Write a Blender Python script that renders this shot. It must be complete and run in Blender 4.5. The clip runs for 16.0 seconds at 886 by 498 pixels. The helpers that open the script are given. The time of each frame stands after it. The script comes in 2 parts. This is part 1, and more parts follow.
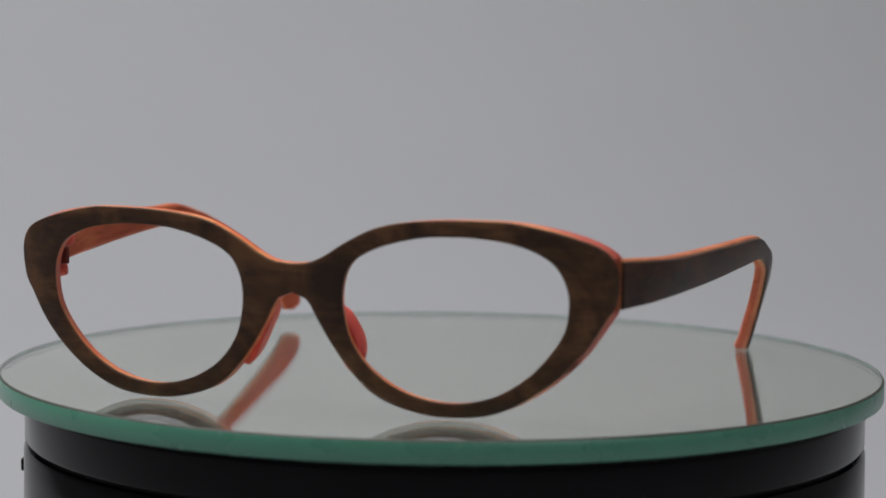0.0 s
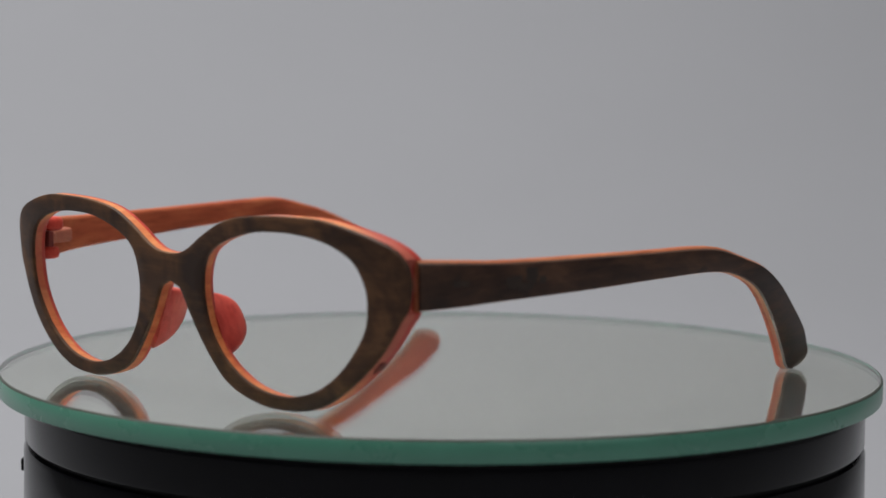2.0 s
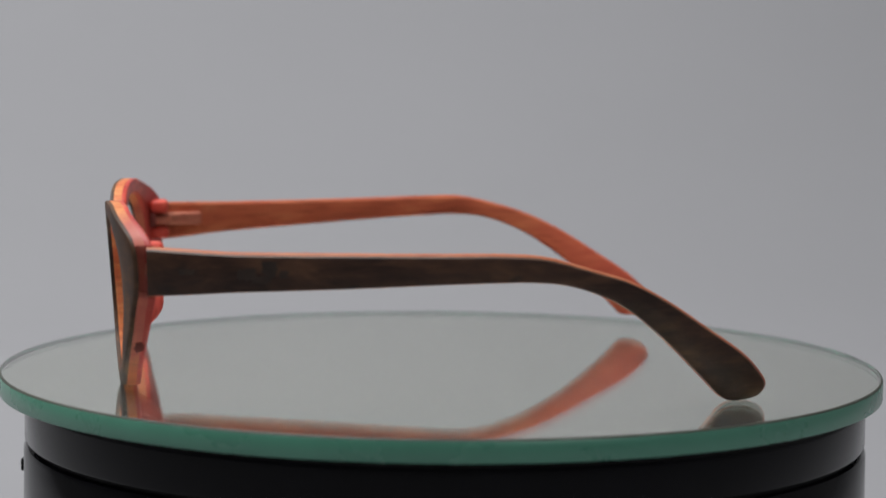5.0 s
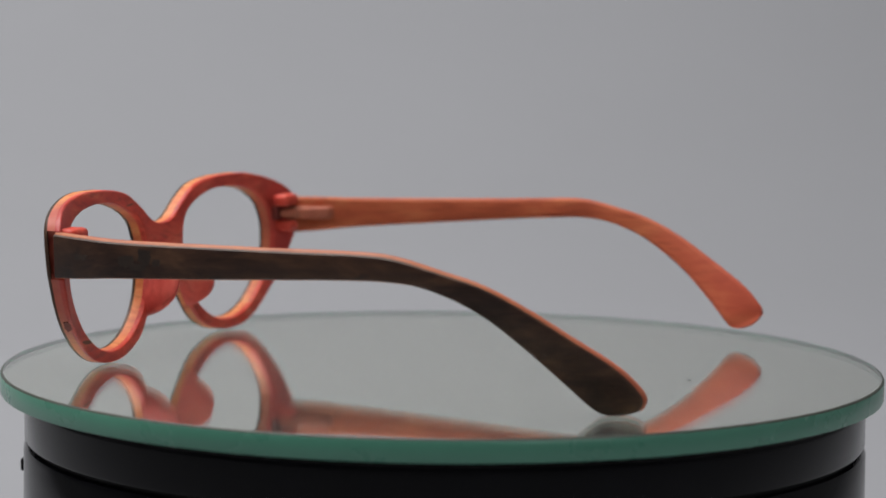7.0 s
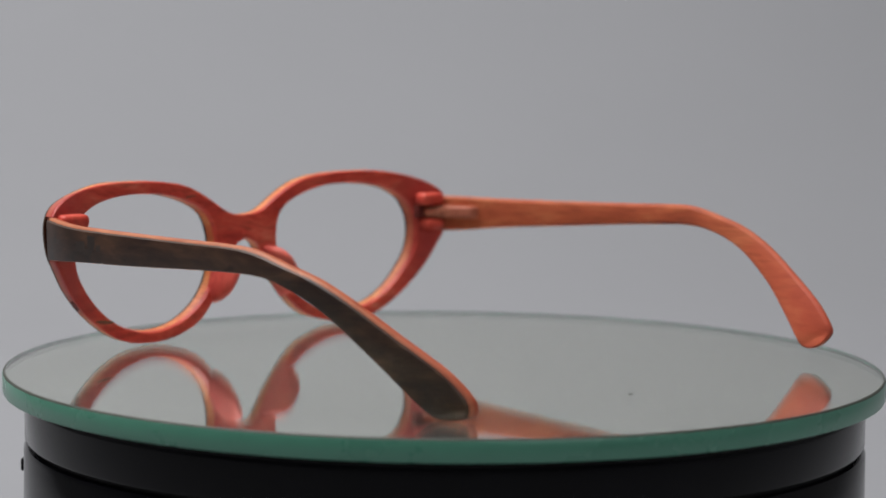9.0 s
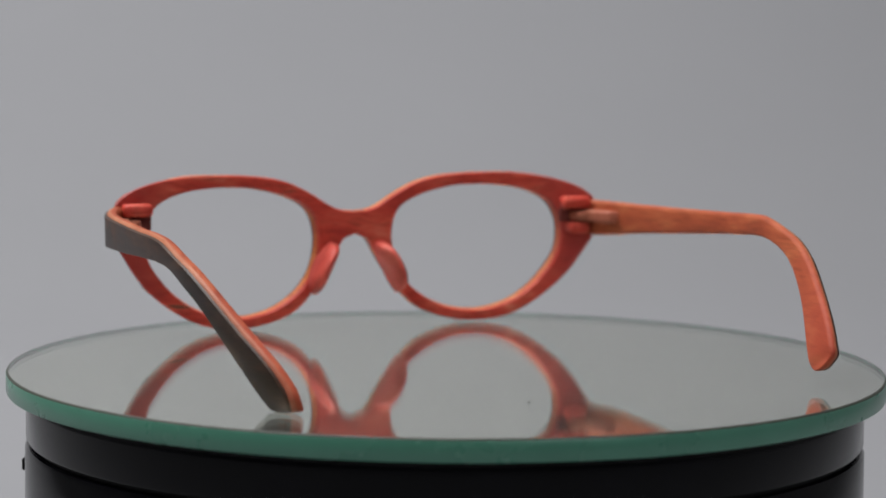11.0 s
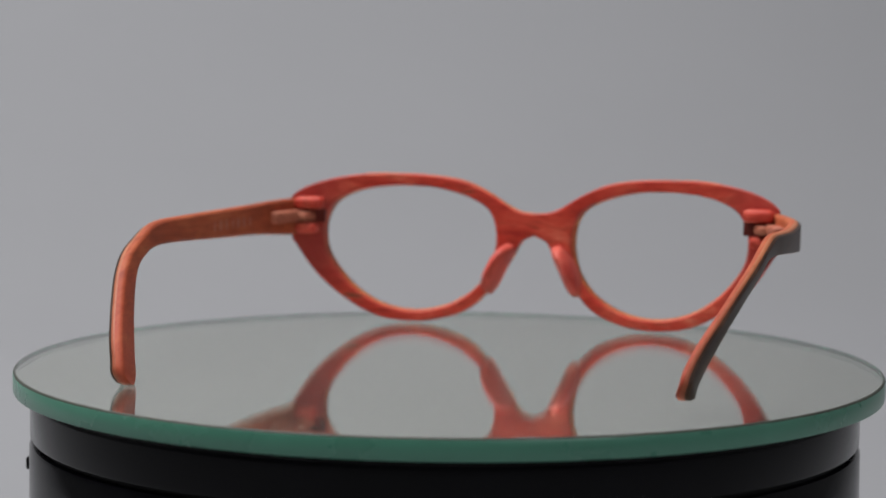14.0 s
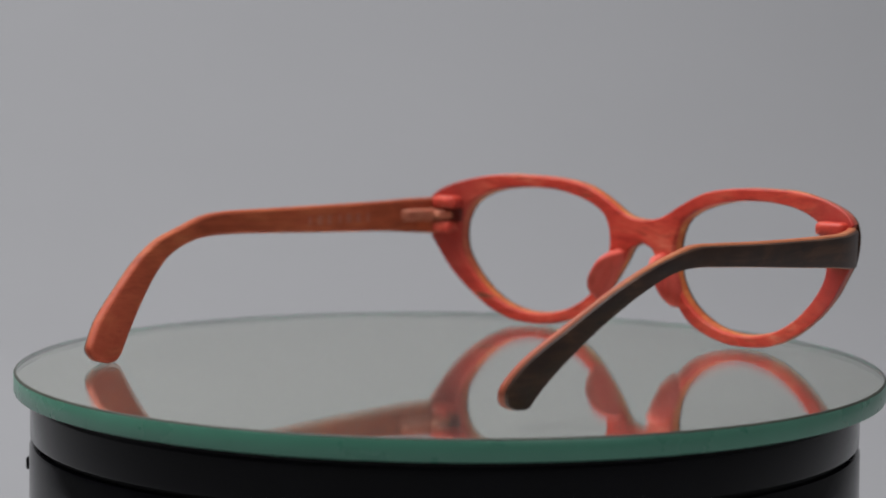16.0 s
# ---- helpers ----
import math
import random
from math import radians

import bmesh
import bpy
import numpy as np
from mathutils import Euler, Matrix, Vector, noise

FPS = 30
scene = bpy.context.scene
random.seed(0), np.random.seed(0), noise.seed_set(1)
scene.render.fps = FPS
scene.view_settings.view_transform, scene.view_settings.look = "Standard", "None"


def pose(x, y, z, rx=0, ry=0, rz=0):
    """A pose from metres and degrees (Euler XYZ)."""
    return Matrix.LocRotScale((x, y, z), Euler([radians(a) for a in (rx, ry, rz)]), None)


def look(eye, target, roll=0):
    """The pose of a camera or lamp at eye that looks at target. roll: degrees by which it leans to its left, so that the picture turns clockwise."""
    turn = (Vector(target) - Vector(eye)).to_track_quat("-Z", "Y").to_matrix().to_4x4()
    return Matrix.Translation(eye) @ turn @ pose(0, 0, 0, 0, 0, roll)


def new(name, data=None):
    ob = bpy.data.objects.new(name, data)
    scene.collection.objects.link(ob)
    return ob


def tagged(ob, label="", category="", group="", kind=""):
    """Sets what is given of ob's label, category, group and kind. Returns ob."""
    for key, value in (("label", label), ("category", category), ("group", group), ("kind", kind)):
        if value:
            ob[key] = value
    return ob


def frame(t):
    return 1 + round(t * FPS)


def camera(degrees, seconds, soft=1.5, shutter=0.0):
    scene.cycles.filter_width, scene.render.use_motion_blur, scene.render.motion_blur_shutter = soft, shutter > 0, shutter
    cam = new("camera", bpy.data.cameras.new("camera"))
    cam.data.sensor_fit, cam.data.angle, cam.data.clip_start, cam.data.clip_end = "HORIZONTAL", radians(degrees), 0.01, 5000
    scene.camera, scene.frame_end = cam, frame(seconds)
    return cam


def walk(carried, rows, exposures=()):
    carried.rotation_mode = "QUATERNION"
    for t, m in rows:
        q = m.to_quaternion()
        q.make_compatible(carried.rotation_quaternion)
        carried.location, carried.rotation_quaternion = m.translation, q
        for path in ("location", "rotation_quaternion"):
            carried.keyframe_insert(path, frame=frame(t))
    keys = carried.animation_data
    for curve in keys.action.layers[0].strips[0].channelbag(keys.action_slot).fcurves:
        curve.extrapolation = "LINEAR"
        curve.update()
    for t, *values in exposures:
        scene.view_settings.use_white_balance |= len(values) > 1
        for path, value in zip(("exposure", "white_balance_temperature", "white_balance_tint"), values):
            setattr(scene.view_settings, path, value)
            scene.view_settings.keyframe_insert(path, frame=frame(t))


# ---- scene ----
cam = camera(22.289, 16.0, soft=1.65)
cam.data.dof.use_dof = True
cam.data.dof.focus_distance = 0.503
cam.data.dof.aperture_fstop = 16.0


def cam_pose(back):
    """The tripod's pose, drawn back from the turntable's middle by some millimetres (the lens breathes as it refocuses)."""
    far, rise = 0.53072 + 0.001 * back, math.radians(8.195)
    return pose(0, -far * math.cos(rise), far * math.sin(rise), 90 - 5.29, 0, 0.09) @ pose(0, 0, 0, 0, 0, 0.564)


walk(cam, [(0.0, cam_pose(0)), (4.2, cam_pose(0)), (6.4, cam_pose(-0.3)), (8.2, cam_pose(-0.3)), (10.4, cam_pose(0.15)), (10.8, cam_pose(0.15)),
           (11.15, cam_pose(2.8)), (11.6, cam_pose(6.58)), (16.0, cam_pose(6.58))],
     exposures=[(0.0, 0.0), (8.0, 0.0), (10.5, -0.04), (11.6, -0.08), (16.0, -0.09)])

# ---- light ----
world = bpy.data.worlds.new("studio_world")
scene.world = world
world.use_nodes = True
world.node_tree.nodes["Background"].inputs["Color"].default_value = (0.8, 0.85, 1.0, 1)
world.node_tree.nodes["Background"].inputs["Strength"].default_value = 0.05


def softbox_light(name, eye, target, w, h, power, color):
    data = bpy.data.lights.new(name, "AREA")
    data.shape, data.size, data.size_y, data.energy, data.color = "RECTANGLE", w, h, power, color
    ob = new(name, data)
    ob.matrix_world = look(eye, target)
    return ob


softbox_light("overhead_softbox", (-0.42, 0.18, 1.2), (-0.05, 0.18, 0.0), 1.1, 1.0, 28.2, (0.992, 0.985, 0.985))
softbox_light("front_softbox", (0.80, -1.25, 1.05), (0.0, 0.0, 0.03), 0.8, 0.7, 4.5, (0.95, 0.97, 1.0))


# ---- materials ----
def material(name, rough=0.5, metal=0.0, spec=0.5):
    m = bpy.data.materials.new(name)
    m.use_nodes = True
    b = m.node_tree.nodes["Principled BSDF"]
    b.inputs["Roughness"].default_value, b.inputs["Metallic"].default_value = rough, metal
    b.inputs["Specular IOR Level"].default_value = spec
    return m, m.node_tree, b


def coords(nt, scale, shift=(0, 0, 0)):
    tc, mp = nt.nodes.new("ShaderNodeTexCoord"), nt.nodes.new("ShaderNodeMapping")
    mp.inputs["Scale"].default_value, mp.inputs["Location"].default_value = scale, shift
    nt.links.new(tc.outputs["Object"], mp.inputs["Vector"])
    return mp.outputs["Vector"]


def noise_tex(nt, vec, scale, detail=4.0, rough=0.6, warp=0.0):
    n = nt.nodes.new("ShaderNodeTexNoise")
    n.inputs["Scale"].default_value, n.inputs["Detail"].default_value = scale, detail
    n.inputs["Roughness"].default_value, n.inputs["Distortion"].default_value = rough, warp
    nt.links.new(vec, n.inputs["Vector"])
    return n.outputs["Fac"]


def ramp(nt, fac, stops):
    r = nt.nodes.new("ShaderNodeValToRGB")
    while len(r.color_ramp.elements) < len(stops):
        r.color_ramp.elements.new(0.5)
    for e, (at, c) in zip(r.color_ramp.elements, stops):
        e.position, e.color = at, (*c, 1)
    nt.links.new(fac, r.inputs["Fac"])
    return r.outputs["Color"]


def mix(nt, kind, fac, a, b):
    n = nt.nodes.new("ShaderNodeMix")
    n.data_type, n.blend_type = "RGBA", kind
    for sock, v in ((n.inputs[0], fac), (n.inputs[6], a), (n.inputs[7], b)):
        if isinstance(v, (int, float)):
            sock.default_value = v
        elif isinstance(v, tuple):
            sock.default_value = (*v, 1)
        else:
            nt.links.new(v, sock)
    return n.outputs[2]


def bump(nt, b, height, strength, distance):
    n = nt.nodes.new("ShaderNodeBump")
    n.inputs["Strength"].default_value, n.inputs["Distance"].default_value = strength, distance
    nt.links.new(height, n.inputs["Height"])
    nt.links.new(n.outputs["Normal"], b.inputs["Normal"])


def rough_map(nt, b, fac, low, high):
    r = nt.nodes.new("ShaderNodeMapRange")
    r.inputs["To Min"].default_value, r.inputs["To Max"].default_value = low, high
    nt.links.new(fac, r.inputs["Value"])
    nt.links.new(r.outputs["Result"], b.inputs["Roughness"])


def wood(name, stops, grain, patch, low, high, coat=0.0, streaks=None, pores=0.3, split=0.4, ends=None, tip=None, spec=0.26):
    """Fine-grained wood: streaks along the long axis, clouds of tone, a few dark veins, satin lacquer."""
    m, nt, b = material(name, 0.5, 0.0, spec)
    streak = noise_tex(nt, coords(nt, grain), 1.0, 5.0, 0.6, 0.8)
    cloud = noise_tex(nt, coords(nt, patch, (3, 1, 7)), 1.0, 4.0, 0.6, 1.2)
    pore = noise_tex(nt, coords(nt, tuple(g * 2.3 for g in grain), (5, 2, 9)), 1.0, 2.0, 0.6)
    tone = nt.nodes.new("ShaderNodeMath")
    tone.operation = "MULTIPLY_ADD"
    nt.links.new(streak, tone.inputs[0])
    tone.inputs[1].default_value = split
    half = nt.nodes.new("ShaderNodeMath")
    half.operation = "MULTIPLY"
    half.inputs[1].default_value = 1 - split
    nt.links.new(cloud, half.inputs[0])
    nt.links.new(half.outputs[0], tone.inputs[2])
    col = ramp(nt, tone.outputs[0], stops)
    col = mix(nt, "MULTIPLY", pores, col, ramp(nt, pore, [(0.34, (0.5, 0.46, 0.42)), (0.5, (1, 1, 1))]))
    if streaks:
        scale, shift, tint = streaks
        vein = noise_tex(nt, coords(nt, scale, shift), 1.0, 2.0, 0.5, 0.5)
        col = mix(nt, "MIX", ramp(nt, vein, [(0.66, (0, 0, 0)), (0.72, (0.8, 0.8, 0.8))]), col, tint)
    if ends:
        tc, sep, far = nt.nodes.new("ShaderNodeTexCoord"), nt.nodes.new("ShaderNodeSeparateXYZ"), nt.nodes.new("ShaderNodeMath")
        far.operation = "ABSOLUTE"
        nt.links.new(tc.outputs["Object"], sep.inputs[0])
        nt.links.new(sep.outputs["Y"], far.inputs[0])
        r = nt.nodes.new("ShaderNodeMapRange")
        r.inputs["From Min"].default_value, r.inputs["From Max"].default_value = 0.050, 0.060
        r.inputs["To Max"].default_value = 0.75
        nt.links.new(far.outputs[0], r.inputs["Value"])
        col = mix(nt, "MIX", r.outputs["Result"], col, ends)
    if tip:
        tc, sep = nt.nodes.new("ShaderNodeTexCoord"), nt.nodes.new("ShaderNodeSeparateXYZ")
        nt.links.new(tc.outputs["Object"], sep.inputs[0])
        r = nt.nodes.new("ShaderNodeMapRange")
        r.inputs["From Min"].default_value, r.inputs["From Max"].default_value = -0.098, -0.124
        r.inputs["To Max"].default_value = 0.45
        nt.links.new(sep.outputs["X"], r.inputs["Value"])
        col = mix(nt, "MIX", r.outputs["Result"], col, tip)
    nt.links.new(col, b.inputs["Base Color"])
    rough_map(nt, b, cloud, low, high)
    b.inputs["Coat Weight"].default_value, b.inputs["Coat Roughness"].default_value = coat, 0.3
    bump(nt, b, pore, 0.16, 0.00015)
    return m


WALNUT = wood("walnut_veneer", [(0.36, (0.030, 0.014, 0.0075)), (0.5, (0.070, 0.032, 0.0145)), (0.64, (0.135, 0.062, 0.026))],
              (500, 45, 600), (110, 70, 80), 0.45, 0.62, 0.0, None, 0.22, 0.3)
WALNUT_ARM = wood("walnut_temple_veneer", [(0.36, (0.026, 0.0118, 0.0072)), (0.5, (0.054, 0.0245, 0.0140)), (0.64, (0.098, 0.0455, 0.0245))],
                  (38, 600, 600), (55, 90, 130), 0.38, 0.52, 0.0, ((60, 90, 150), (1, 4, 2), (0.015, 0.010, 0.008)), 0.22, 0.35, spec=0.3)
RED_WOOD = wood("red_dyed_wood", [(0.36, (0.41, 0.026, 0.017)), (0.48, (0.58, 0.053, 0.032)), (0.58, (0.66, 0.095, 0.055)), (0.72, (0.74, 0.24, 0.15))],
                (330, 60, 240), (95, 60, 110), 0.36, 0.54, 0.1, ((150, 40, 130), (2, 8, 5), (0.20, 0.035, 0.015)), 0.5, 0.5, (0.36, 0.040, 0.034))
# the rim's red made brighter: the light on the lugs is in the colour
LIT_LUG_WOOD = wood("red_wood_painted_lit", [(0.36, (0.46, 0.035, 0.024)), (0.5, (0.60, 0.066, 0.042)), (0.66, (0.68, 0.13, 0.08))], (200, 200, 200), (90, 90, 90), 0.4, 0.55)
CORE_WOOD = wood("light_orange_dyed_wood", [(0.36, (0.50, 0.085, 0.032)), (0.5, (0.64, 0.18, 0.058)), (0.64, (0.74, 0.31, 0.11))],
                 (60, 300, 300), (80, 45, 60), 0.42, 0.6, 0.05, None, 0.3, 0.4, (0.40, 0.085, 0.075))
ORANGE_WOOD = wood("orange_dyed_wood", [(0.36, (0.31, 0.061, 0.027)), (0.5, (0.43, 0.094, 0.040)), (0.66, (0.54, 0.155, 0.066))],
                   (40, 420, 420), (45, 70, 90), 0.5, 0.68, 0.0, None, 0.4, 0.4, None, (0.42, 0.055, 0.036), 0.2)
PALE_WOOD = wood("pale_orange_wood", [(0.36, (0.38, 0.105, 0.065)), (0.6, (0.48, 0.165, 0.10))], (90, 500, 500), (90, 90, 90), 0.45, 0.65)
TAN_WOOD = wood("tan_wood_layer", [(0.36, (0.40, 0.12, 0.055)), (0.6, (0.50, 0.185, 0.09))], (60, 400, 400), (60, 90, 90), 0.4, 0.55, tip=(0.40, 0.07, 0.045))
PINK_WOOD = wood("pink_dyed_wood", [(0.36, (0.48, 0.042, 0.032)), (0.5, (0.61, 0.080, 0.058)), (0.66, (0.70, 0.14, 0.10))],
                 (200, 200, 80), (90, 90, 70), 0.42, 0.56, 0.05)


def plain(name, color, rough, spread=0.15, scale=12.0, spec=0.5, relief=0.0, fine=400.0):
    """A smooth coloured surface with faint clouds and fine relief."""
    m, nt, b = material(name, rough, 0.0, spec)
    cloud = noise_tex(nt, coords(nt, (scale, scale, scale)), 1.0, 5.0, 0.6)
    lo, hi = tuple(c * (1 - spread) for c in color), tuple(min(1, c * (1 + spread)) for c in color)
    nt.links.new(ramp(nt, cloud, [(0.35, lo), (0.65, hi)]), b.inputs["Base Color"])
    rough_map(nt, b, cloud, max(0.02, rough - 0.06), rough + 0.06)
    if relief:
        bump(nt, b, noise_tex(nt, coords(nt, (fine, fine, fine)), 1.0, 3.0), 0.3, relief)
    return m


PAPER = plain("backdrop_paper", (0.261, 0.263, 0.2755), 0.85, 0.015, 3.0, 0.2, 0.0004, 150.0)
WALL = plain("studio_wall_paint", (0.50, 0.50, 0.51), 0.8, 0.03, 2.0, 0.3, 0.0005, 90.0)
FLOOR = plain("studio_floor", (0.30, 0.29, 0.28), 0.6, 0.12, 5.0, 0.4)
BLACK = plain("black_plastic", (0.0020, 0.0020, 0.0030), 0.14, 0.25, 60.0, 0.12, 0.00004, 2500.0)
BLACK_MATT = plain("black_recess", (0.006, 0.006, 0.006), 0.7, 0.2, 60.0, 0.2)
GREEN = plain("green_glass_edge", (0.072, 0.235, 0.162), 0.28, 0.06, 45.0, 0.6, 0.00003, 900.0)
MARK = plain("dark_burnt_mark", (0.030, 0.017, 0.011), 0.46, 0.3, 300.0, 0.4)
# dark red for the knot, and for the painted shade between the lugs
SLOT_SHADE_AND_KNOT = plain("slot_shade_and_knot_wood", (0.15, 0.022, 0.017), 0.6, 0.3, 300.0, 0.3)
VEIN = plain("olive_vein", (0.13, 0.045, 0.018), 0.55, 0.3, 400.0)
# dark olive: the glass bevel's dark reflection, put into its colour
RIM = plain("bevel_dark_reflection", (0.055, 0.060, 0.048), 0.5, 0.1, 80.0, 0.3)
LINT = plain("dark_lint", (0.03, 0.03, 0.03), 0.9)


def mirror_material():
    m, nt, b = material("silver_mirror", 0.0, 1.0)
    b.inputs["Base Color"].default_value = (0.975, 1.0, 0.925, 1)
    b.inputs["Roughness"].default_value = 0.012
    return m


def glass_material():
    m, nt, b = material("clear_glass", 0.0)
    b.inputs["Base Color"].default_value = (0.985, 1.0, 0.97, 1)
    b.inputs["Transmission Weight"].default_value, b.inputs["IOR"].default_value = 0.966, 1.5  # the rest is a pale diffuse haze, added to brighten the mirror
    return m


MIRROR, GLASS = mirror_material(), glass_material()


# ---- mesh helpers ----
def part(name, bm, mat, parent=None, label="", smooth=True):
    bmesh.ops.recalc_face_normals(bm, faces=bm.faces[:])
    me = bpy.data.meshes.new(name)
    bm.to_mesh(me)
    bm.free()
    for f in me.polygons:
        f.use_smooth = smooth
    if smooth:
        me.set_sharp_from_angle(angle=radians(38))
    me.materials.append(mat)
    ob = new(name, me)
    ob.parent = parent
    if label:
        ob["label"] = label
    return ob


def revolve(rings, count=256, close=False):
    """A lathe body: rings of (radius, z); a radius of 0 closes in a point."""
    bm = bmesh.new()
    rows = []
    for r, z in rings:
        if r == 0:
            rows.append([bm.verts.new((0, 0, z))])
        else:
            rows.append([bm.verts.new((r * math.cos(2 * math.pi * i / count), r * math.sin(2 * math.pi * i / count), z)) for i in range(count)])
    pairs = list(zip(rows, rows[1:])) + ([(rows[-1], rows[0])] if close else [])
    for a, b in pairs:
        for i in range(count):
            j = (i + 1) % count
            loop = [a[i % len(a)], a[j % len(a)], b[j % len(b)], b[i % len(b)]]
            loop = list(dict.fromkeys(loop))
            if len(loop) > 2:
                bm.faces.new(loop)
    return bm


def block(lo, hi, bevel=0.0004, segments=3):
    """A box with rounded edges between two corners."""
    bm = bmesh.new()
    bmesh.ops.create_cube(bm, size=1)
    for v in bm.verts:
        v.co = Vector([(a + b) / 2 + c * (b - a) for a, b, c in zip(lo, hi, v.co)])
    bmesh.ops.bevel(bm, geom=bm.edges[:], offset=bevel, segments=segments, affect="EDGES", profile=0.5)
    return bm


def spline(points, steps, closed=False):
    """A Catmull-Rom curve through the points."""
    p = np.array(points, float)
    n = len(p)
    out = []
    for i in range(n if closed else n - 1):
        if closed:
            a, b, c, d = (p[(i + k) % n] for k in (-1, 0, 1, 2))
        else:
            b, c = p[i], p[i + 1]
            a = p[i - 1] if i else 2 * b - c
            d = p[i + 2] if i + 2 < n else 2 * c - b
        for k in range(steps):
            t = k / steps
            out.append(0.5 * (2 * b + (c - a) * t + (2 * a - 5 * b + 4 * c - d) * t * t + (3 * b - a - 3 * c + d) * t ** 3))
    if not closed:
        out.append(p[-1])
    return np.array(out)


def smoothstep(a, b, v):
    t = min(1.0, max(0.0, (v - a) / (b - a)))
    return t * t * (3 - 2 * t)


# ---- studio ----
def build_studio():
    line = [(-0.8, -0.062), (-0.4, -0.062), (0.0, -0.062), (0.3, -0.062)]
    for k in range(49):
        a = math.radians(90 * k / 48)
        line.append((0.45 + 0.75 * math.sin(a), -0.062 + 0.75 * (1 - math.cos(a))))
    line += [(1.2, 1.2), (1.2, 1.9)]
    under = [(y + 0.002, z - 0.002) for y, z in line[::-1]]
    ring = line + under
    bm = bmesh.new()
    ends = [[bm.verts.new((x, y, z)) for y, z in ring] for x in (-1.3, 1.3)]
    for i in range(len(ring)):
        j = (i + 1) % len(ring)
        bm.faces.new((ends[0][i], ends[1][i], ends[1][j], ends[0][j]))
    bm.faces.new(ends[0])
    bm.faces.new(ends[1][::-1])
    tagged(part("backdrop", bm, PAPER), "seamless light grey paper sweep behind the turntable", "backdrop", kind="structure")
    bm = block((-1.2, -0.85, -0.11), (1.2, 0.44, -0.0665), 0.004)
    tagged(part("table", bm, WALL), "plain pale table under the grey paper sweep", "table", kind="structure")
    for name, lo, hi, mat in (
            ("floor", (-2.1, -2.6, -0.9), (2.1, 1.6, -0.8), FLOOR),
            ("ceiling", (-2.1, -2.6, 2.1), (2.1, 1.6, 2.2), WALL),
            ("wall_north", (-2.1, 1.5, -0.8), (2.1, 1.6, 2.1), WALL),
            ("wall_south", (-2.1, -2.6, -0.8), (2.1, -2.5, 2.1), WALL),
            ("wall_west", (-2.1, -2.5, -0.8), (-2.0, 1.5, 2.1), WALL),
            ("wall_east", (2.0, -2.5, -0.8), (2.1, 1.5, 2.1), WALL)):
        tagged(part(name, block(lo, hi, 0.002, 1), mat, smooth=False), "plain pale painted studio " + name.split("_")[0], name.split("_")[0], kind="structure")


build_studio()


# ---- turntable ----
def build_turntable():
    base = new("turntable")
    base.location = (0, 0, -0.0615)
    tagged(base, "round black plastic turntable with a thin seam under a mirror disc", "turntable")
    dz = 0.0615
    R = 0.0976
    part("platter", revolve([(0, -0.00515 + dz), (R - 0.0015, -0.00515 + dz), (R - 0.0006, -0.0055 + dz), (R - 0.0001, -0.0063 + dz), (R, -0.0072 + dz),
                             (R, -0.0148 + dz), (R - 0.0003, -0.0154 + dz), (R - 0.001, -0.0156 + dz), (0, -0.0156 + dz)]), BLACK, base, "glossy black rotating platter")
    part("seam", revolve([(0, -0.0154 + dz), (R - 0.0016, -0.0154 + dz), (R - 0.0016, -0.0168 + dz), (0, -0.0168 + dz)]), BLACK_MATT, base, "dark recessed seam")
    part("housing", revolve([(0, -0.0166 + dz), (R - 0.001, -0.0166 + dz), (R - 0.0003, -0.0168 + dz), (R + 0.0002, -0.0175 + dz), (R + 0.0003, -0.030 + dz),
                             (R + 0.0006, -0.057 + dz), (R - 0.0006, -0.060 + dz), (R - 0.004, -0.0612 + dz), (0, -0.0612 + dz)]), BLACK, base)
    knob = block((-R - 0.0022, -0.003, -0.0262 + dz), (-R + 0.001, 0.003, -0.0232 + dz), 0.0005)
    part("switch", knob, BLACK_MATT, base, "small black side switch")
    part("port_cover", block((-R - 0.0012, -0.002, -0.0315 + dz), (-R + 0.001, 0.002, -0.0275 + dz), 0.0004), BLACK_MATT, base)
    return base


build_turntable()


def build_mirror_disc():
    disc = new("mirror_disc")
    tagged(disc, "round glass mirror disc with a green polished edge on a turntable", "mirror")
    R = 0.10245
    pane = part("glass", revolve([(0, 0), (0.05, 0), (R - 0.0006, 0)]), GLASS, disc, "clear glass top of the mirror")
    if pane.data.polygons[0].normal.z < 0:
        pane.data.flip_normals()
    part("edge", revolve([(R - 0.0001, -0.00045), (R, -0.0006), (R, -0.0043), (R - 0.00015, -0.0047), (R - 0.0006, -0.0049)]), GREEN, disc, "green ground glass edge")
    part("silvering", revolve([(0, -0.0043), (R - 0.0007, -0.0043), (R - 0.0007, -0.0049), (0, -0.0049)]), MIRROR, disc, "silver reflecting layer under the glass")
    # the dark line that the bevel reflects is painted as a ring
    part("bevel", revolve([(R - 0.0006, 0), (R - 0.00045, -0.00002), (R - 0.0002, -0.0002), (R - 0.0001, -0.00045)]), RIM, disc, "thin bevel round the glass with its dark reflection painted on")
    a = math.radians(DISC_SPECK)
    bm = block((-0.0005, -0.0001, 0.00002), (0.0005, 0.0001, 0.00017), 0.00004, 1)
    bmesh.ops.rotate(bm, verts=bm.verts[:], cent=(0, 0, 0), matrix=Matrix.Rotation(a + 0.6, 3, "Z"))
    bmesh.ops.translate(bm, verts=bm.verts[:], vec=(0.0606 * math.cos(a), 0.0606 * math.sin(a), 0))
    part("lint", bm, LINT, disc, "tiny dark speck of lint")
    return disc


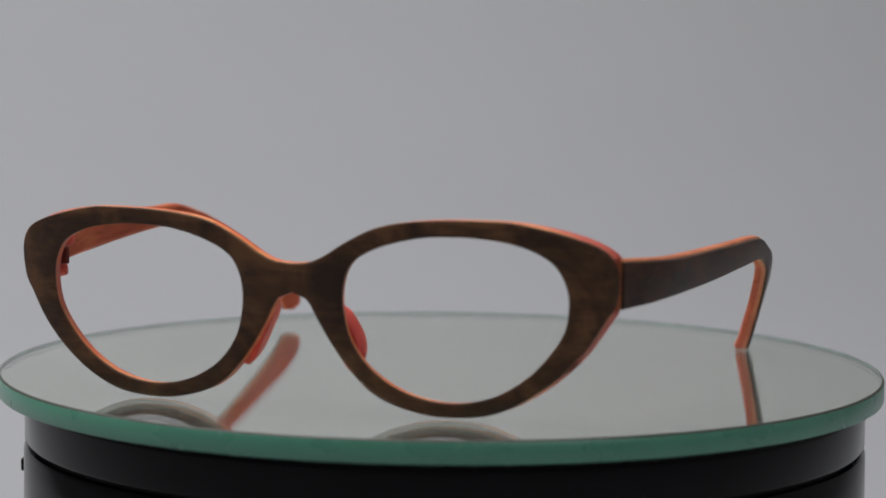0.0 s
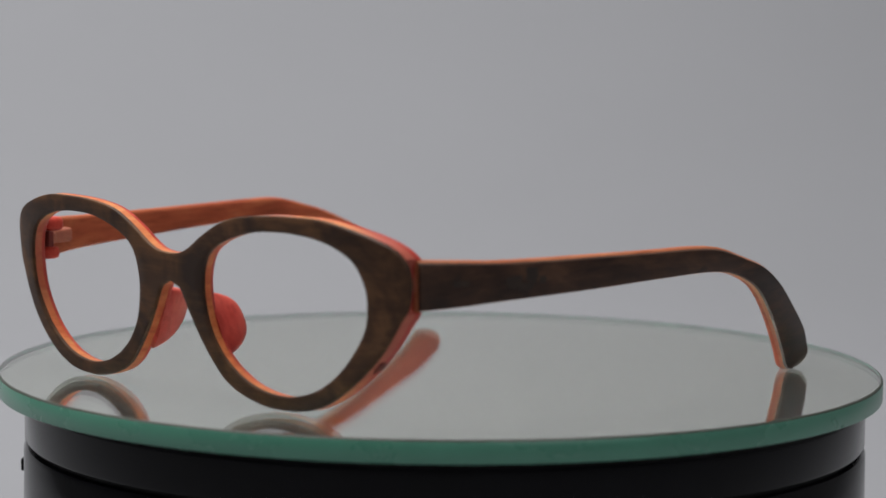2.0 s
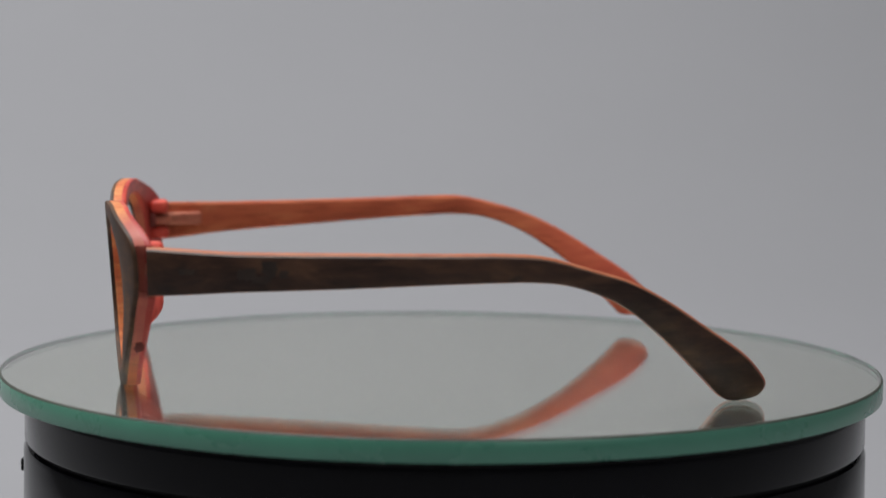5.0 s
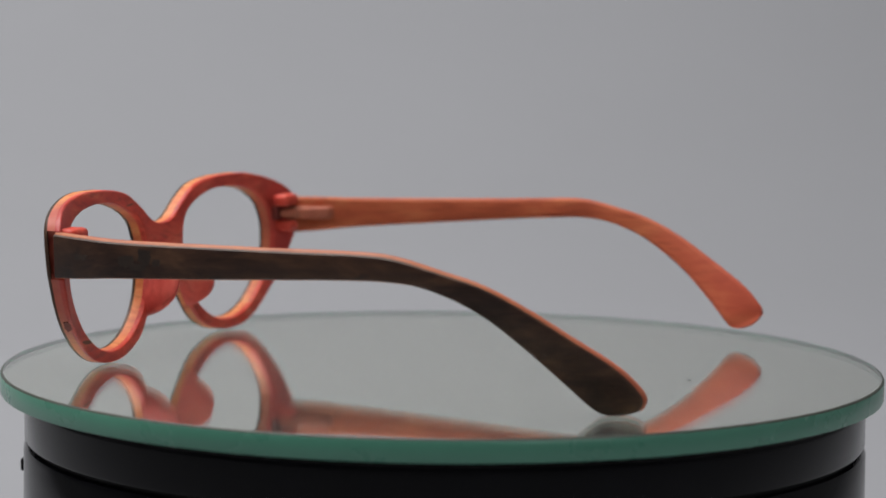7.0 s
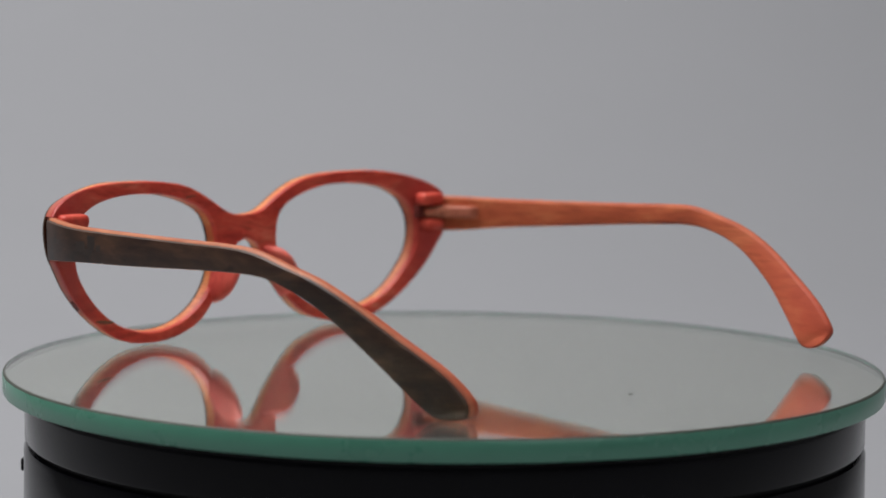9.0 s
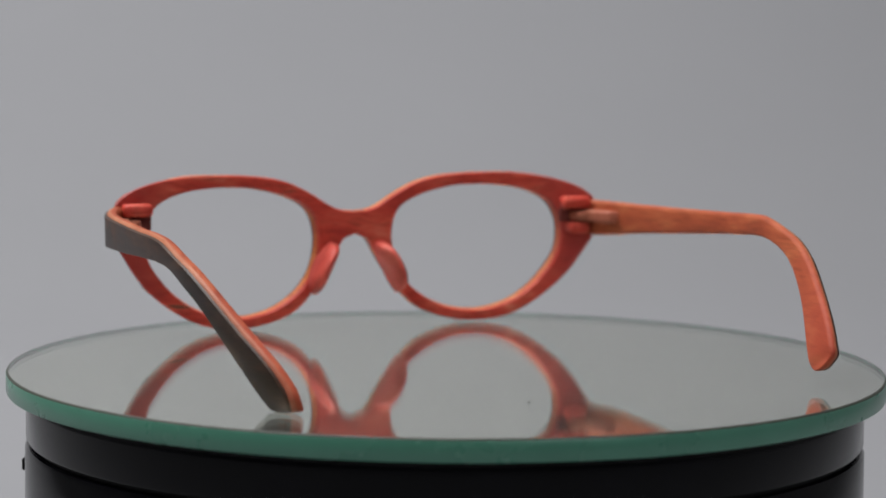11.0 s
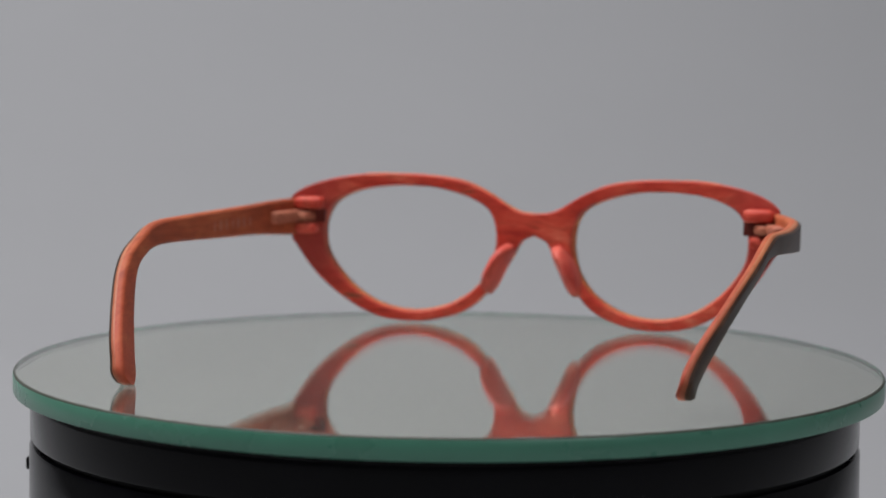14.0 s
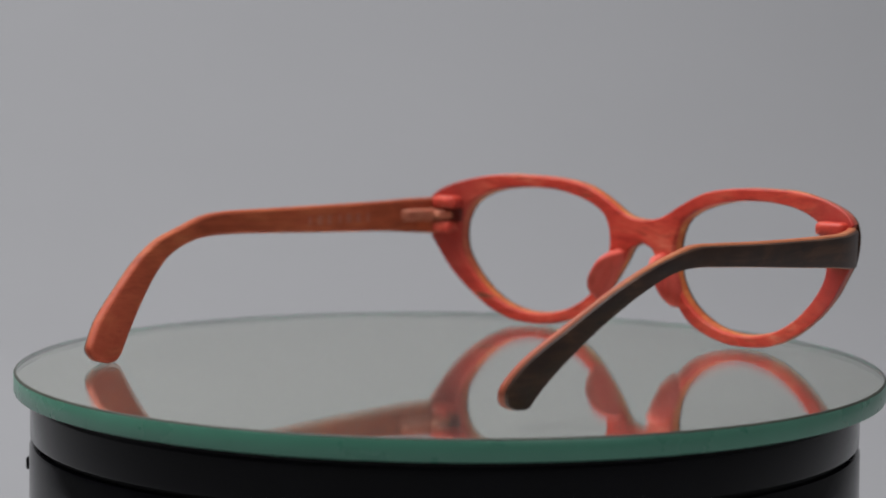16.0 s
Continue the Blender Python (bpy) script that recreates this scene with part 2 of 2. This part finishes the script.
# ---- eyeglasses ----
# half outline of the front, seen from the front: (across, up) in millimetres, from the bridge's top round to its underside
OUTER = [(0, 30.6), (3.9, 31), (7.2, 32.4), (11.3, 35), (15.3, 37.2), (19.1, 38.8), (24, 39.9), (31, 40.6), (38.5, 40.8), (46.4, 40.7), (54.2, 39.6), (60, 38.1),
         (64.4, 36.1), (67, 33.7), (68.1, 30), (67.4, 24.4), (65.2, 20.8), (60.8, 14.1), (55.6, 8.7), (48.8, 3.9), (42, 1), (35, 0.1), (28.1, 0.4), (21.3, 2.2),
         (16.6, 4.7), (12.7, 8.6), (9.2, 13.2), (6.1, 18.2), (3.9, 22.3), (2, 24.2), (0, 24.6)]
LENS = [(35.4, 37.63), (40, 37.5), (46.17, 36.77), (51.5, 35.2), (55.7, 32.63), (58.03, 28.57), (58.63, 24.3), (57.73, 18.9), (54.23, 13.37), (49.37, 8.47), (43.17, 4.77), (36, 2.93),
        (28.97, 3.1), (22.3, 5.07), (16.23, 9), (12.2, 14.33), (10.47, 20.1), (10.27, 25.03), (11.47, 29.57), (14.03, 32.6), (19.8, 35.3), (27.93, 37.23)]
CENTRE = (35.2, 21.0)
VENEER = 0.9


def front_x(y, z):
    y = abs(y)
    wrap = max(0.0, (y - 50) / 18)
    return 9.1 + 0.077 * (z - 27) - 0.00112 * y * y - 2.4 * wrap * wrap


def back_x(y, z):
    return front_x(y, z) - 3.9 - 0.4 * smoothstep(56, 66, abs(y))


def bring_forward(loop, m, is_lens, notch=False):
    """The outline at depth m, from 0 at the back to 1 at the face: the face is a little smaller, and so is its opening. notch: cut in for the temple."""
    y, z = loop[:, 0] * 0.998, loop[:, 1] * 0.98 + 0.42
    y = y * (1 - 0.006 * m)
    if not is_lens:
        y = np.array([a - 0.5 * m * smoothstep(61, 67, a) for a in y])
        z = np.array([c + (-0.45 if c > 24 else 0.4) * m * smoothstep(46, 58, a) * (1 - smoothstep(60, 66, a)) for a, c in zip(y, z)])
    if notch:
        y = np.array([a - 1.9 * smoothstep(61, 66.5, a) * smoothstep(22.6, 24.0, c) * (1 - smoothstep(31.9, 33.2, c)) for a, c in zip(y, z)])
    if is_lens:
        y, z = (y - 35.2) * (1 - 0.03 * m) + 35.2 + 0.3 * m, (z - 21) * (1 - 0.02 * m) + 21
    return np.stack([y, z], -1)


def polar(curve, angles):
    d = curve - np.array(CENTRE)
    a, r = np.unwrap(np.arctan2(d[:, 1], d[:, 0])), np.hypot(d[:, 0], d[:, 1])
    if a[-1] < a[0]:
        a, r = a[::-1], r[::-1]
    a3, r3 = np.concatenate([a + 2 * np.pi * k for k in (-1, 0, 1, 2)]), np.concatenate([r] * 4)
    k = np.argsort(a3)
    rr = np.interp(angles, a3[k], r3[k])
    return np.stack([CENTRE[0] + rr * np.cos(angles), CENTRE[1] + rr * np.sin(angles)], -1)


def rim_loops():
    """Outer and inner loops of one half with matching points, and which outer points lie on the middle line."""
    out = spline(OUTER, 10)
    top = math.atan2(OUTER[0][1] - CENTRE[1], -CENTRE[0])
    low = math.atan2(OUTER[-1][1] - CENTRE[1], -CENTRE[0])
    mid = np.linspace(top, low, 6)
    rest = np.linspace(low, top + 2 * math.pi, 190)[1:-1]
    angles = np.concatenate([mid, rest])
    outer = polar(out, angles)
    on_mid = np.arange(len(angles)) < len(mid)
    outer[on_mid, 0] = 0
    outer[on_mid, 1] = np.linspace(OUTER[0][1], OUTER[-1][1], len(mid))
    inner = polar(spline(LENS, 12, True), angles)
    return outer, inner, on_mid


def inset(loop, d, on_mid=None):
    """The loop moved by d into the wood (negative d: away from the loop's inside)."""
    n = len(loop)
    t = np.roll(loop, -1, 0) - np.roll(loop, 1, 0)
    if on_mid is not None:
        m = on_mid.sum()
        t[0], t[m - 1] = (-1, 0), (1, 0)
    t /= np.linalg.norm(t, axis=1)[:, None] + 1e-12
    moved = loop + d * np.stack([-t[:, 1], t[:, 0]], -1)
    if on_mid is not None:
        moved[on_mid, 0] = 0
        moved[on_mid, 1] = np.clip(loop[on_mid, 1], OUTER[-1][1] + d, OUTER[0][1] - d)
    return moved


def rim_solid(profile_out, profile_in, low, high, depth, notch=True):
    """One ring of wood round each lens, joined at the bridge. A profile is rows of (inset, share of the way from low to high, extra)."""
    outer, inner, on_mid = rim_loops()
    rings = []

    def ring(loop, share, extra):
        return [((1 - share) * low(y, z) + share * high(y, z) + extra, y, z) for y, z in loop]

    def out_loop(d, share):
        return bring_forward(inset(outer, d, on_mid), depth(share), False, notch)

    def in_loop(d, share):
        return bring_forward(inset(inner, -d), depth(share), True)

    for d, share, extra in profile_out:
        rings.append(ring(out_loop(d, share), share, extra))
    o, i = out_loop(*profile_out[-1][:2]), in_loop(*profile_in[0][:2])
    for f in (0.25, 0.5, 0.75):
        rings.append(ring(o * (1 - f) + i * f, profile_out[-1][1], profile_out[-1][2] * (1 - f) + profile_in[0][2] * f))
    for d, share, extra in profile_in:
        rings.append(ring(in_loop(d, share), share, extra))
    o, i = out_loop(*profile_out[0][:2]), in_loop(*profile_in[-1][:2])
    for f in (0.75, 0.5, 0.25):
        rings.append(ring(o * (1 - f) + i * f, profile_out[0][1], 0))
    bm = bmesh.new()
    for side in (1, -1):
        vs = [[bm.verts.new((x / 1000, side * y / 1000, z / 1000)) for x, y, z in r] for r in rings]
        n = len(vs[0])
        for a, b in zip(vs, vs[1:] + vs[:1]):
            for k in range(n):
                q = (a[k], a[(k + 1) % n], b[(k + 1) % n], b[k])
                if max(abs(v.co.y) for v in q) > 1e-6:
                    bm.faces.new(q if side > 0 else q[::-1])
    bmesh.ops.remove_doubles(bm, verts=[v for v in bm.verts if abs(v.co.y) < 1e-6], dist=1e-6)
    bmesh.ops.dissolve_degenerate(bm, dist=1e-7, edges=bm.edges[:])
    return bm


def joint_x(y, z):
    return front_x(y, z) - VENEER


def middle_x(y, z):
    return front_x(y, z) - VENEER - 1.9


def front_body():
    return rim_solid([(0, 1, 0), (0, 0, 0.55), (0.06, 0, 0.26), (0.2, 0, 0.08), (0.5, 0, 0)],
                     [(0.45, 0, 0), (0.18, 0, 0.07), (0.05, 0, 0.22), (0, 0, 0.5), (0, 1, 0)], back_x, middle_x, lambda share: 0.35 * share)


def front_core():
    return rim_solid([(0, 0, 0), (0, 1, 0)], [(0, 1, 0), (0, 0, 0)], middle_x, joint_x, lambda share: 0.35 + 0.5 * share)


def front_veneer():
    return rim_solid([(0, 0, 0), (0, 0.5, 0), (0.12, 0.85, 0), (0.45, 1, 0)],
                     [(0.35, 1, 0), (0.1, 0.85, 0), (0, 0.5, 0), (0, 0, 0)], joint_x, front_x, lambda share: 0.85 + 0.15 * share, False)


def nose_pad(side):
    """A leaf-shaped lump on the rim's nose side, splayed backwards."""
    bm = bmesh.new()
    rows = []
    n, m = 22, 20
    for i in range(n + 1):
        s = i / n
        u = 2 * s ** 0.9 - 1
        depth = 8.6 * max(0.0, 1 - abs(u) ** (4.0 if u < 0 else 2.0)) ** 0.7
        y0, z0 = 6.0 + 6.4 * s + 0.7 * math.sin(math.pi * s), 22.3 - 13.6 * s
        x0 = back_x(y0, z0) + 1.0
        row = []
        for k in range(m + 1):
            w = k / m
            a = math.pi * w
            d = depth * math.sin(a) ** 0.5
            th = 2.3 * math.cos(a) * (1 - 0.45 * (d / 8.6) ** 2) * (0.4 + 0.6 * (1 - abs(u) ** 3))
            row.append(bm.verts.new(((x0 - d) / 1000, side * (y0 - th + 0.07 * d) / 1000, (z0 - 0.35 * th) / 1000)))
        rows.append(row)
    for a, b in zip(rows, rows[1:]):
        for k in range(m):
            bm.faces.new((a[k], a[k + 1], b[k + 1], b[k]))
    bmesh.ops.remove_doubles(bm, verts=bm.verts[:], dist=2e-6)
    bmesh.ops.holes_fill(bm, edges=[e for e in bm.edges if e.is_boundary], sides=0)
    return bm


# temple stations, in millimetres: top edge (back, up, across), then underside (back, up, across), both on the outer face
STRAIGHT_ARM = [(-0.4, 33.4, 67.7, -0.7, 23.2, 67.6), (-8.9, 33.1, 71.1, -8.9, 23.8, 70.8), (-19, 32.7, 73.2, -19, 24.5, 73.1), (-40.1, 32.6, 75, -40.1, 25.3, 75),
                (-60.1, 32.6, 76.2, -60.1, 26.2, 76), (-73, 32.6, 76.5, -71.9, 26.6, 76.2), (-81.8, 31.9, 76.3, -79.6, 26.6, 76), (-91.2, 29.3, 75.6, -86.7, 25.8, 75.4),
                (-99.5, 26.7, 74.5, -94.1, 23.3, 74.7), (-107.8, 22.4, 72.5, -100.8, 19.4, 72.8), (-116.8, 16.5, 69.3, -108.5, 12.9, 69.9), (-125.5, 10.6, 65.8, -116.1, 5.6, 66.5),
                (-129.9, 6.1, 63.6, -120.3, 1.5, 64.4), (-131.2, 3.6, 62.9, -123, 0.15, 63.5), (-130.3, 1.5, 62.1, -125.7, 0.15, 62.5), (-129.1, 0.85, 61.9, -127.2, 0.3, 62.1)]
# the second temple is bent a little upwards and does not touch the mirror
RAISED_ARM = [(-0.4, 32.9, 67.7, -0.7, 23.1, 67.6), (-8.9, 32.8, 71.4, -8.9, 23.7, 71.4), (-18.9, 32.7, 74.1, -18.9, 24.8, 74), (-39.9, 33.1, 76, -39.9, 26.5, 75.8),
              (-60, 33.7, 77.1, -60, 28.1, 76.6), (-72.9, 34.2, 77, -71.9, 28.9, 76.5), (-81.9, 34.2, 76.4, -79.9, 29.3, 75.9), (-91.6, 32.1, 75.9, -87.3, 28.7, 75.1),
              (-99.7, 29.6, 75.2, -94.8, 26.4, 74.5), (-108.2, 25.6, 73.4, -102, 22.7, 72.9), (-117.5, 19.9, 70.6, -110.5, 16.6, 70.1), (-126.1, 14.2, 67.7, -117.9, 9.6, 67),
              (-130.6, 9.9, 66.1, -121.7, 5.4, 65.5), (-131.9, 7.5, 65.6, -123.6, 3.5, 65.3), (-130.9, 5.5, 64.8, -125.6, 3.1, 64.9), (-129.6, 4.3, 64.6, -127.3, 3.3, 64.7)]


def arm_rows(side):
    return spline(STRAIGHT_ARM if side > 0 else RAISED_ARM, 6)


def arm_thickness(side, x):
    """The straight arm keeps its thickness; the raised one is thinned towards the ear."""
    return 3.45 if side > 0 else 3.35 - 0.7 * smoothstep(60, 112, -x)


def temple_point(side, x, z, y):
    return (x / 1000, side * y / 1000, z / 1000)


# section of a temple as (depth under the outer face, drop from the edge), from the joint between the layers outwards
VENEER_TOP = [(0.7, 0.5), (0.3, 0.66), (0.08, 0.8), (0.0, 1.05)]
VENEER_LOW = [(0.7, 0.14), (0.3, 0.22), (0.08, 0.3), (0.0, 0.5)]
CORE_TOP = [(1.7, 0.0), (1.3, 0.04), (0.95, 0.2), (0.7, 0.5)]
CORE_LOW = [(1.7, 0.0), (1.1, 0.02), (0.7, 0.14)]


def temple_solid(side, layer):
    """The outer veneer, the thin core or the body of a temple, with rounded long edges; at the tip the roundings shrink with the width."""
    bm = bmesh.new()
    rows = []
    for row_in in arm_rows(side):
        t, b = row_in[:3], row_in[3:]
        wide = np.linalg.norm(t - b)
        axis = (t - b) / wide
        deep = arm_thickness(side, t[0])
        soft = min(1.0, wide / 4)
        if layer == "body":
            inner = [(deep - 1.1 * (1 - math.sin(a)), 1.1 * (1 - math.cos(a))) for a in (math.radians(k) for k in (0, 22, 45, 68, 90))]
            top, low = [(1.7, 0.0)] + inner[:4] + [(deep, 1.1)], [(1.7, 0.0)] + inner[:4] + [(deep, 1.1)]
        else:
            top, low = (VENEER_TOP, VENEER_LOW) if layer == "veneer" else (CORE_TOP, CORE_LOW)
        ring = [(1, d, c) for d, c in top] + [(-1, d, c) for d, c in low[::-1]]
        row = []
        for up, d, c in ring:
            q = (t if up > 0 else b) - up * c * soft * axis
            row.append(bm.verts.new(temple_point(side, q[0], q[1], q[2] - d * soft ** 0.4 - (1 - soft ** 0.4) * deep / 2)))
        rows.append(row)
    n = len(rows[0])
    for a, b in zip(rows, rows[1:]):
        for k in range(n):
            bm.faces.new((a[k], a[(k + 1) % n], b[(k + 1) % n], b[k]))
    bm.faces.new(rows[0])
    bm.faces.new(rows[-1][::-1])
    return bm


def face_y(side, x, z):
    """How far out the temple's face lies at a place on it."""
    st = arm_rows(side)
    back = -(st[:, 0] + st[:, 3]) / 2
    z_top, y_top, z_low, y_low = (float(np.interp(-x, back, st[:, k])) for k in (1, 2, 4, 5))
    return y_low + (y_top - y_low) * (z - z_low) / (z_top - z_low)


def face_patch(side, cx, cz, w, h, depth, lift, wobble=0.0, seed=1):
    """A thin raised or burnt patch that follows a temple's face; depth is counted from the outer face."""
    rng = random.Random(seed)
    n = 20
    jag = [1 + wobble * rng.uniform(-1, 1) for _ in range(n)]
    bm = bmesh.new()
    rims = []
    for up in (0.0, lift):
        ring = []
        for k in range(n):
            a = 2 * math.pi * k / n
            c, d = math.cos(a), math.sin(a)
            x = cx + jag[k] * w / 2 * math.copysign(abs(c) ** 0.6, c)
            z = cz + jag[k] * h / 2 * math.copysign(abs(d) ** 0.6, d)
            ring.append(bm.verts.new(temple_point(side, x, z, face_y(side, x, z) - depth + up)))
        rims.append(ring)
    for k in range(n):
        bm.faces.new((rims[0][k], rims[0][(k + 1) % n], rims[1][(k + 1) % n], rims[1][k]))
    bm.faces.new(rims[0])
    bm.faces.new(rims[1])
    return bm


def build_temple(side, glasses):
    word = "straight" if side > 0 else "slightly raised"
    arm = part("temple", temple_solid(side, "body"), ORANGE_WOOD, glasses, f"orange dyed wooden temple arm, {word}, with a curved ear end")
    part("temple_veneer", temple_solid(side, "veneer"), WALNUT_ARM, arm, "dark walnut outer layer")
    part("temple_core", temple_solid(side, "core"), TAN_WOOD, arm, "thin tan middle layer with rounded edges")

    def boxed(name, x0, x1, y0, y1, z0, z1, mat, label, bevel=0.5):
        lo, hi = (x0 / 1000, min(side * y0, side * y1) / 1000, z0 / 1000), (x1 / 1000, max(side * y0, side * y1) / 1000, z1 / 1000)
        return part(name, block(lo, hi, bevel / 1000), mat, arm, label)
    knuckle = boxed("hinge_knuckle", -12.4, -0.2, 62.2, 66.4, 27.0, 30.3, PALE_WOOD, "pale wooden hinge knuckle", 0.8)
    tongue = boxed("hinge_tongue", -4.6, 0.6, 59.6, 62.8, 27.3, 29.9, PALE_WOOD, "short rounded hinge tongue", 0.9)
    for ob in (knuckle, tongue):
        for v in ob.data.vertices:  # follow the flare of the arm
            v.co.y += side * 0.33 * max(0.0, -v.co.x)
    if side > 0:
        for k, (cx, cz, w, h) in enumerate(((-8.6, 28.6, 3.4, 1.2), (-20.6, 28.4, 3.8, 2.6), (-25.2, 29.6, 3.2, 3.4), (-23.4, 27.3, 4.2, 1.6), (-28.0, 28.4, 1.8, 1.6))):
            part("burnt_mark", face_patch(side, cx, cz, w, h, 0.03, 0.05, 0.22, 11 + k), MARK, arm, "faint dark burnt mark")
        for k, cx in enumerate((-24, -27.5, -31, -34.2, -38, -41.5, -45)):
            part("engraved_bar", face_patch(side, cx, 28.6, 1.1 + 0.5 * (k % 3), 2.6, arm_thickness(side, cx) - 0.02, -0.06, 0.05, 31 + k), PALE_WOOD, arm, "faint worn engraved bar")
    return arm


def back_streak(cy, cz, w, h, lean):
    """A dark vein on the rim's back, a hair proud of it."""
    rng = random.Random(5)
    bm = bmesh.new()
    top, low = [], []
    for k in range(18):
        a = 2 * math.pi * k / 18
        j = 1 + 0.15 * rng.uniform(-1, 1)
        y, z = cy + j * w / 2 * math.cos(a), cz + j * h / 2 * math.sin(a) + lean * w / 2 * math.cos(a)
        x = back_x(y, z)
        top.append(bm.verts.new(((x - 0.03) / 1000, y / 1000, z / 1000)))
        low.append(bm.verts.new(((x + 0.1) / 1000, y / 1000, z / 1000)))
    for k in range(18):
        bm.faces.new((top[k], top[(k + 1) % 18], low[(k + 1) % 18], low[k]))
    bm.faces.new(top)
    bm.faces.new(low[::-1])
    return bm


def side_knot(at, w, h):
    """A dark knot on the rim's outer edge, a hair proud of it; at: how far along the outline."""
    line = spline(OUTER, 10)
    k = int(at * (len(line) - 1))
    tangent = line[k + 2] - line[k - 2]
    tangent /= np.linalg.norm(tangent)
    out = np.array((-tangent[1], tangent[0]))
    if out @ (line[k] - np.array(CENTRE)) < 0:
        out = -out
    rng = random.Random(8)
    bm = bmesh.new()
    rims = []
    jag = [1 + 0.18 * rng.uniform(-1, 1) for _ in range(16)]
    for lift in (-0.5, 0.05):
        ring = []
        for n in range(16):
            a = 2 * math.pi * n / 16
            along, deep = jag[n] * w / 2 * math.cos(a), jag[n] * h / 2 * math.sin(a)
            p = bring_forward((line[k] + along * tangent + lift * out)[None, :], 0.1, False)[0]
            ring.append(bm.verts.new(((back_x(p[0], p[1]) + 1.5 + deep) / 1000, p[0] / 1000, p[1] / 1000)))
        rims.append(ring)
    for n in range(16):
        bm.faces.new((rims[0][n], rims[0][(n + 1) % 16], rims[1][(n + 1) % 16], rims[1][n]))
    bm.faces.new(rims[0][::-1])
    bm.faces.new(rims[1])
    return bm


def build_eyeglasses():
    g = new("eyeglasses")
    tagged(g, "open lensless cat-eye eyeglasses of walnut and red wood on a mirror", "eyeglasses")
    part("front_frame", front_body(), RED_WOOD, g, "red and orange dyed wooden rim body")
    part("dark_vein", back_streak(49.6, 7.0, 5.6, 0.9, 0.1), VEIN, g, "dark olive vein in the red wood")
    part("dark_vein", back_streak(18.6, 35.9, 3.8, 0.35, -0.12), VEIN, g, "thin dark vein in the red wood")
    part("knot", side_knot(0.585, 3.4, 2.0), SLOT_SHADE_AND_KNOT, g, "dark red knot in the rim's edge")
    part("front_core", front_core(), CORE_WOOD, g, "light orange dyed middle layer")
    part("front_veneer", front_veneer(), WALNUT, g, "dark brown walnut face layer")
    for side in (1, -1):
        part("nose_pad", nose_pad(side), PINK_WOOD, g, "carved pinkish red wooden nose pad")

        def boxed(name, x0, x1, y0, y1, z0, z1, bevel=0.6):
            lo, hi = (x0 / 1000, min(side * y0, side * y1) / 1000, z0 / 1000), (x1 / 1000, max(side * y0, side * y1) / 1000, z1 / 1000)
            return part(name, block(lo, hi, bevel / 1000), LIT_LUG_WOOD, g, "red wooden hinge lug, coloured brighter as if lit")
        boxed("hinge_lug", -3.9, 0.9, 57.2, 65.2, 30.6, 33.9, 1.2)
        boxed("hinge_lug", -4.0, 0.7, 59.0, 65.0, 23.9, 26.8, 1.0)
        # a dark block, a little proud, stands in for the gap's shade
        slot = ((-0.75 / 1000), min(side * 57.2, side * 63.5) / 1000, 27.0 / 1000), ((0.6 / 1000), max(side * 57.2, side * 63.5) / 1000, 30.6 / 1000)
        part("hinge_slot_shade", block(*slot, 0.0001, 1), SLOT_SHADE_AND_KNOT, g, "dark raised block painted as the shade in the hinge gap")
        build_temple(side, g)
    return g


DISC_SPECK = -210.0
disc = build_mirror_disc()
eyeglasses = build_eyeglasses()


# ---- what moves ----
TURN_START, TURN_RATE = 273.81, -12.457
GLASSES_AT = (0.06118, -0.03245)
DISC_AT = (0.00059, -0.00098)
GLASSES_HEADING = -24.90


def motions():
    disc_rows, glasses_rows = [], []
    for k in range(33):
        t = k * 0.5
        a = TURN_START + TURN_RATE * t
        r = math.radians(a)
        for rows, (x, y), turn in ((disc_rows, DISC_AT, 0.0), (glasses_rows, GLASSES_AT, GLASSES_HEADING)):
            rows.append((t, pose(x * math.cos(r) - y * math.sin(r), x * math.sin(r) + y * math.cos(r), 0, 0, 0, a + turn)))
    walk(disc, disc_rows)
    walk(eyeglasses, glasses_rows)


motions()
